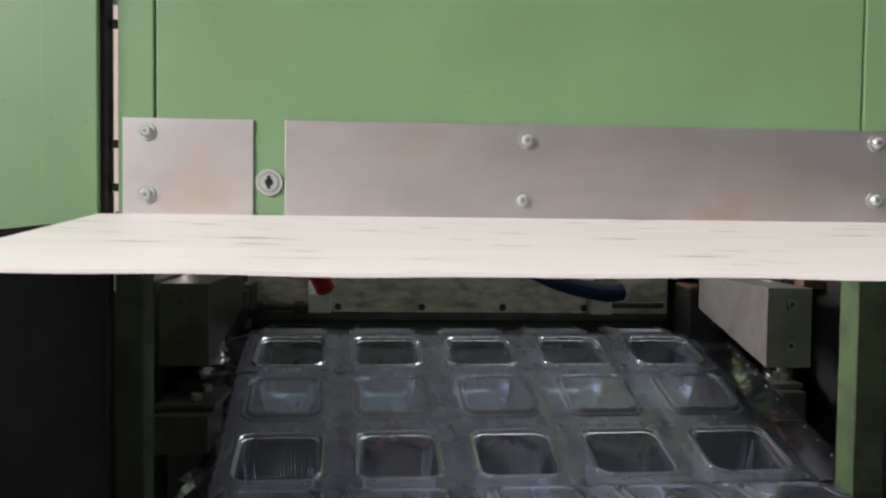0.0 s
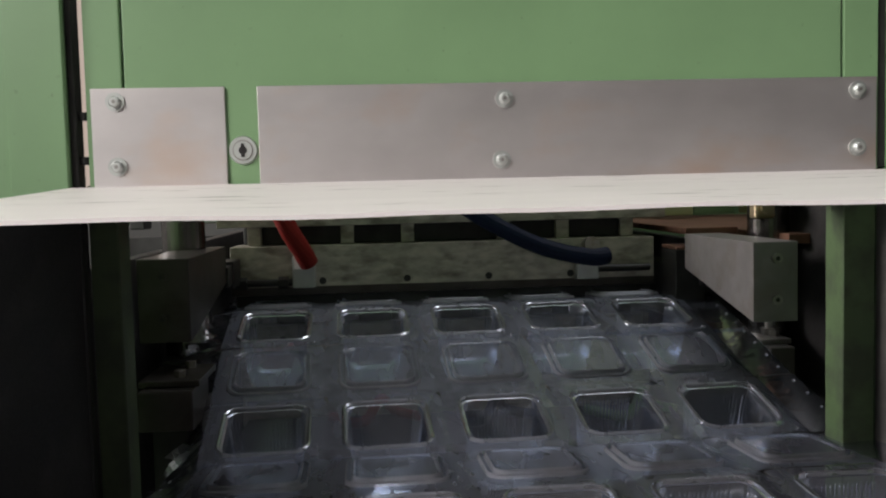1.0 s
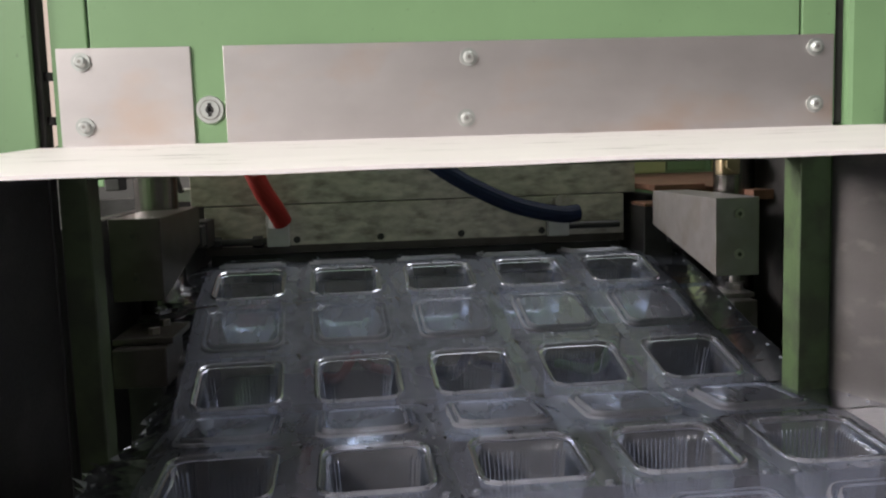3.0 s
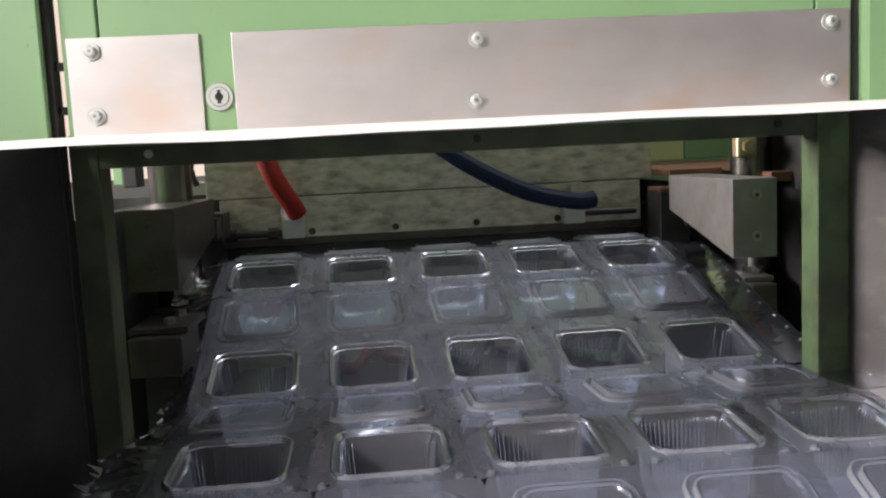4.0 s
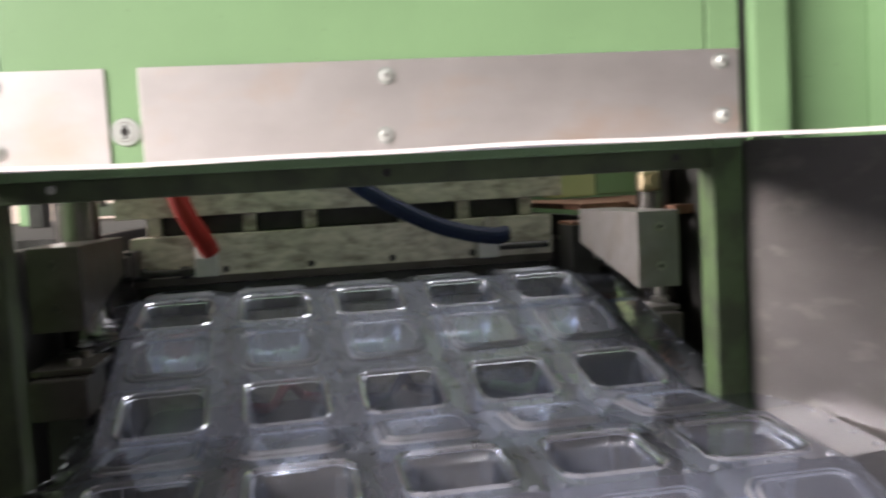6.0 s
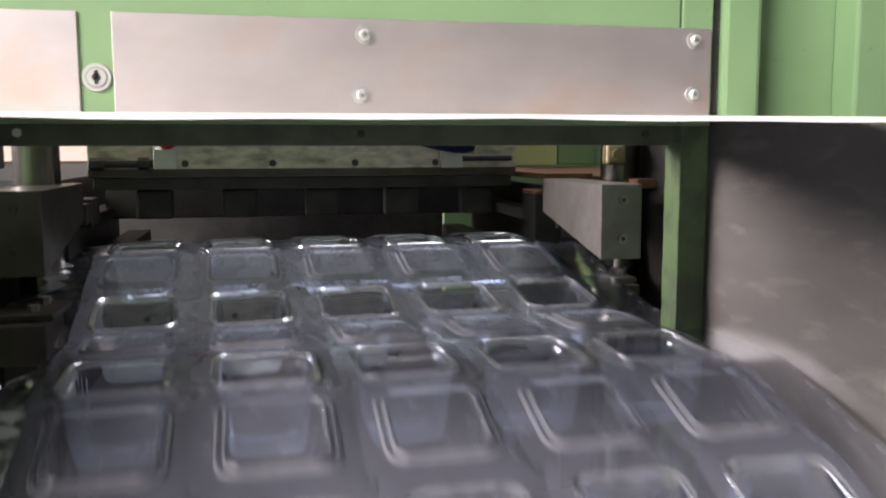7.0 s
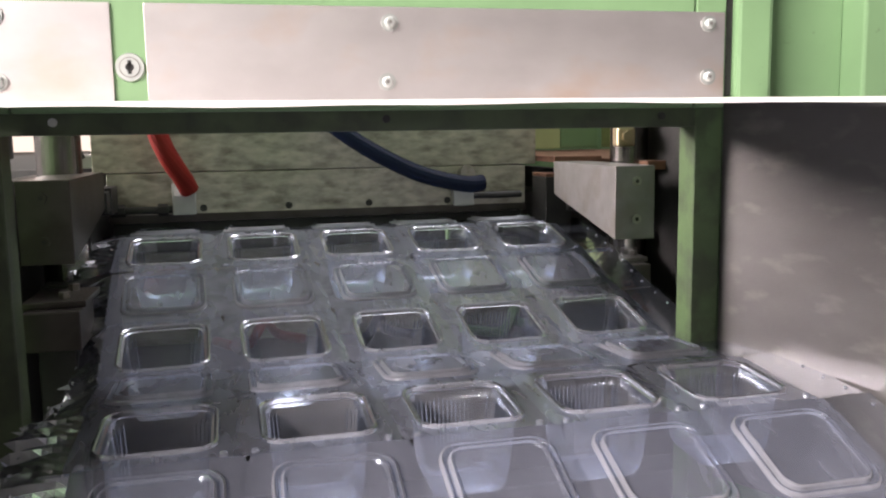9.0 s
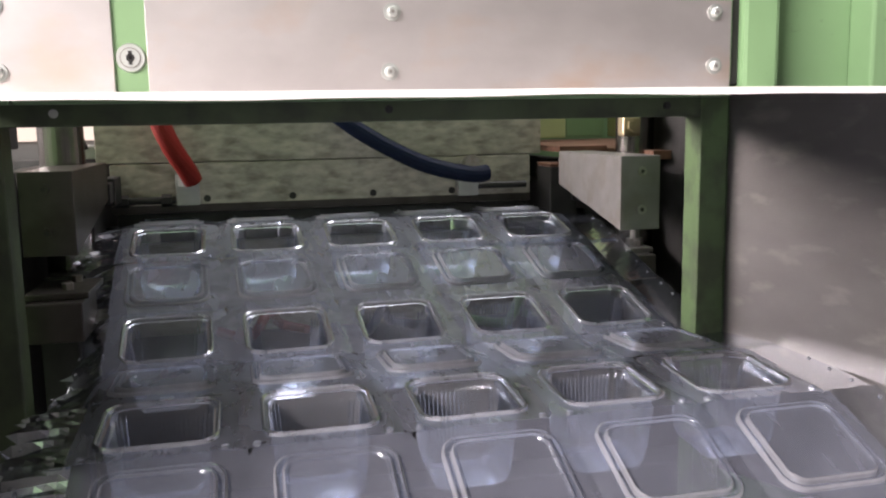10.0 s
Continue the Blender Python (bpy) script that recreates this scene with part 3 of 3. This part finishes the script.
def valley(x):
    """The film sags a little between two columns."""
    u = abs((x / PITCH + 0.5) % 1 - 0.5) * PITCH
    return -0.002 * max(0.0, (u - CW) / (PITCH / 2 - CW)) ** 1.5 if abs(x) < EDGE - 1e-4 else -0.002


def dimple(bm, x, y, r=0.0032, h=0.0028):
    z = valley(x) if abs(x) < EDGE else 0.0
    a = [bm.verts.new((x + r * math.cos(k * math.pi / 6), y + r * math.sin(k * math.pi / 6), z + 0.0003)) for k in range(12)]
    b = [bm.verts.new((x + r * 0.75 * math.cos(k * math.pi / 6), y + r * 0.75 * math.sin(k * math.pi / 6), z + h * 0.8)) for k in range(12)]
    c = [bm.verts.new((x + r * 0.35 * math.cos(k * math.pi / 6), y + r * 0.35 * math.sin(k * math.pi / 6), z + h)) for k in range(12)]
    for p, q in ((a, b), (b, c)):
        for k in range(12):
            bm.faces.new((p[k], p[(k + 1) % 12], q[(k + 1) % 12], q[k])).material_index = 1
    bm.faces.new(c).material_index = 1


def strip_mesh(name, lids):
    """One row of the sheet between its cups or lids: film that sags between the columns, with press marks."""
    bm = bmesh.new()
    n, hy = 64, ROW / 2
    for c in range(5):
        x0 = (c - 2) * PITCH
        inner = rounded(CW, CD, CR, n)
        outer = []
        for x, y in inner:
            k = min(PITCH / 2 / abs(x) if abs(x) > 1e-6 else 99, hy / abs(y) if abs(y) > 1e-6 else 99)
            outer.append((x * k, y * k))
        rings = [[(a[0] + (b[0] - a[0]) * u, a[1] + (b[1] - a[1]) * u) for a, b in zip(inner, outer)] for u in (0, 0.35, 0.7, 1)]
        vs = [[bm.verts.new((x + x0, y, valley(x + x0))) for x, y in ring] for ring in rings]
        for a, b in zip(vs, vs[1:]):
            for i in range(n):
                bm.faces.new((b[i], b[(i + 1) % n], a[(i + 1) % n], a[i]))
    bmesh.ops.remove_doubles(bm, verts=bm.verts, dist=1e-5)
    for c in range(0 if lids else 6):
        for dx in (-0.013, 0.013):
            if abs((c - 2.5) * PITCH + dx) < EDGE:
                dimple(bm, (c - 2.5) * PITCH + dx, -hy + 0.004, 0.0042, 0.0035)
    return mesh_of(name, bm, SHEET, CUPM, smooth=True)


def edge_mesh(side, seed):
    """The free margin of one row, hinged at its inner edge; torn and creased where the chain gripped it."""
    bm = bmesh.new()
    rnd = random.Random(seed)
    hy, wide = ROW / 2, HALF - EDGE
    wild = 0.0006 if side < 0 else 0.00012
    nx, ny = 6, 18
    crease = [0.0] + [rnd.uniform(-1, 1) * (0.005 if side < 0 else 0.0003) for j in range(ny - 1)] + [0.0]
    grid = [[bm.verts.new((side * wide * i / nx, -hy + ROW * j / ny, -0.002 * (1 - i / nx) ** 2 + crease[j] * i / nx + rnd.uniform(-wild, wild) * (i > 0) * (0 < j < ny))) for j in range(ny + 1)] for i in range(nx + 1)]
    for i in range(nx):
        for j in range(ny):
            bm.faces.new((grid[i][j], grid[i + 1][j], grid[i + 1][j + 1], grid[i][j + 1]))
    if side < 0:
        for j in range(ny):
            a, b = grid[nx][j], grid[nx][j + 1]
            w = rnd.uniform(0.004, 0.013)
            c = bm.verts.new((-wide - w, a.co.y + rnd.uniform(-0.3, 0.9) * ROW / ny, rnd.uniform(-0.004, 0.008)))
            # torn teeth take the milky rim film so that they look lit
            bm.faces.new((a, c, b)).material_index = 1
    for j in range(4):
        dimple(bm, side * (wide - 0.009), -hy + ROW * (j + 0.5) / 4, 0.0022, 0.0016)
    return mesh_of("sheet_edge", bm, MARGIN if side < 0 else SHEET, CUP_RIM, smooth=True)


# where the sheet runs: away, up; it drifts sideways by SKEW and lies turned by TURN degrees
SKEW = 0.0685
LINE = [(1.60, -0.205), (0.70, -0.200), (0.565, -0.172), (0.434, -0.1660), (0.306, -0.1990), (0.180, -0.2430), (0.048, -0.2810),
        (-0.089, -0.2737), (-0.223, -0.2835), (-0.346, -0.3360), (-0.470, -0.351), (-0.62, -0.353), (-1.6, -0.353)]
TURN_Y, TURN = (-0.29, -0.157, -0.02, 0.115, 0.243, 0.37), (1.0, 1.2, 1.8, 3.0, 3.7, 2.0)


def fine_line(rise):
    P = [Vector((0.0082 + SKEW * (0.115 - y), y, z)) for y, z in LINE]
    out = []
    for i in range(len(P) - 1):
        p0, p1, p2, p3 = P[max(i - 1, 0)], P[i], P[i + 1], P[min(i + 2, len(P) - 1)]
        t1, t2 = (p2 - p0) / max((p2 - p0).length, 1e-6), (p3 - p1) / max((p3 - p1).length, 1e-6)
        d = (p2 - p1).length
        for j in range(24):
            u = j / 24
            h = (2 * u ** 3 - 3 * u * u + 1) * p1 + (u ** 3 - 2 * u * u + u) * d * t1 + (3 * u * u - 2 * u ** 3) * p2 + (u ** 3 - u * u) * d * t2
            out.append(h)
    out.append(P[-1])
    for p in out:
        p.z += rise * math.exp(-((p.y + 0.02) / 0.17) ** 2)
    return out


def line_at(rise):
    pts = fine_line(rise)
    cum = [0.0]
    for a, b in zip(pts, pts[1:]):
        cum.append(cum[-1] + (b - a).length)
    xs, ys, zs = ([p[k] for p in pts] for k in range(3))
    return cum, xs, ys, zs


_lines = {}


def on_line(s, rise):
    key = round(rise, 4)
    if key not in _lines:
        _lines[key] = line_at(key)
    cum, xs, ys, zs = _lines[key]
    return Vector((np.interp(s, cum, xs), np.interp(s, cum, ys), np.interp(s, cum, zs)))


def strip_pose(s, rise, drift):
    back, fore = on_line(s - ROW / 2, rise), on_line(s + ROW / 2, rise)
    m = (back + fore) / 2
    d = back - fore
    return pose(m.x + drift, m.y, m.z, math.degrees(math.atan2(d.z, math.hypot(d.x, d.y))), 0, float(np.interp(m.y, TURN_Y, TURN)))


def s_of_y(y):
    cum, xs, ys, zs = line_at(0.0)
    return float(np.interp(-y, [-v for v in ys], cum))


S_FRONT_CUP = s_of_y(0.1140)     # a cup row rests here
web = thing("container_sheet", label="clear thermoformed plastic sheet of square cups and lids", category="plastic sheet")
CUP, LID = cup_mesh(), lid_mesh()
STRIPS = {True: strip_mesh("lid_section", True), False: strip_mesh("cup_section", False)}
EDGES, EDGE_RIGHT = [edge_mesh(-1, seed) for seed in (3, 7, 12)], edge_mesh(1, 5)
ROWS = []
for k in range(-12, 6):
    lids = k % 2 != 0
    row = new("lid_section" if lids else "cup_section", STRIPS[lids])
    row.parent = web
    for c in range(5):
        piece = new("lid" if lids else "cup", LID if lids else CUP)
        piece.parent = row
        piece.location = ((c - 2) * PITCH, 0, 0)
    margin = new("sheet_edge", EDGES[k % 3])
    margin.parent = row
    far = new("sheet_edge", EDGE_RIGHT)
    far.parent, far.location = row, (EDGE, 0, 0)
    ROWS.append((row, margin, k))


def hang(s):
    """How far the torn margin hangs down, by where its row is."""
    return pose(-EDGE, 0, 0, 0, float(np.interp(on_line(s, 0.0).y, (-0.17, -0.05, 0.05, 0.20, 0.32), (-6, -22, -45, -40, -12))))



# ---- motion ----
ADVANCE = 4 * ROW
# seconds, share of the advance, rise of the loop, lift of the punch plate, lift of the bolster above it
CYCLE = [(1.20, 0.0, 0.0, 0.0), (1.30, 0.0, 0.0, 0.049), (1.40, 0.02, 0.0, 0.066), (1.45, 0.06, 0.006, 0.072), (1.50, 0.13, 0.015, 0.078), (1.55, 0.23, 0.032, 0.087), (1.60, 0.36, 0.05, 0.094), (1.65, 0.49, 0.065, 0.095),
         (1.70, 0.61, 0.07, 0.095), (1.75, 0.72, 0.062, 0.094), (1.80, 0.81, 0.05, 0.092), (1.85, 0.89, 0.036, 0.082), (1.90, 0.95, 0.022, 0.068), (1.95, 0.985, 0.012, 0.056), (2.00, 1.0, 0.005, 0.043), (2.10, 1.0, 0.0, 0.020), (2.20, 1.0, 0.0, 0.0)]
PERIOD = 5.2


def motions():
    times = [(0.0, 0.0, 0.0, 0.0)] + CYCLE + [(t + PERIOD, a + 1, r, l) for t, a, r, l in CYCLE[:-2]] + [(7.25, 2.0, 0.0, 0.010), (7.35, 2.0, 0.0, 0.0), (10.0, 2.0, 0.0, 0.0)]
    for row, margin, k in ROWS:
        walk(margin, [(t, hang(S_FRONT_CUP + k * ROW + a * ADVANCE)) for t, a, r, l in times])
        walk(row, [(t, strip_pose(S_FRONT_CUP + k * ROW + a * ADVANCE, r, 0.0095 * min(max(a - 1, 0), 1))) for t, a, r, l in times])
    walk(PUNCH, [(t, pose(0, 0, l)) for t, a, r, l in times])
    walk(DIE, [(t, pose(0, 0, -0.7 * l)) for t, a, r, l in times])
    lift = [(0.0, 0.0), (0.45, 0.0), (0.85, 0.03), (2.10, 0.03), (2.30, 0.0), (5.65, 0.0), (5.80, 0.014), (6.05, 0.03), (7.30, 0.03), (7.50, 0.0), (10.0, 0.0)]
    both = sorted({t for t, *_ in times} | {t for t, _ in lift})
    walk(BOLSTER, [(t, pose(0, 0, float(np.interp(t, [q[0] for q in times], [q[3] for q in times]) + np.interp(t, [q[0] for q in lift], [q[1] for q in lift])))) for t in both])


motions()
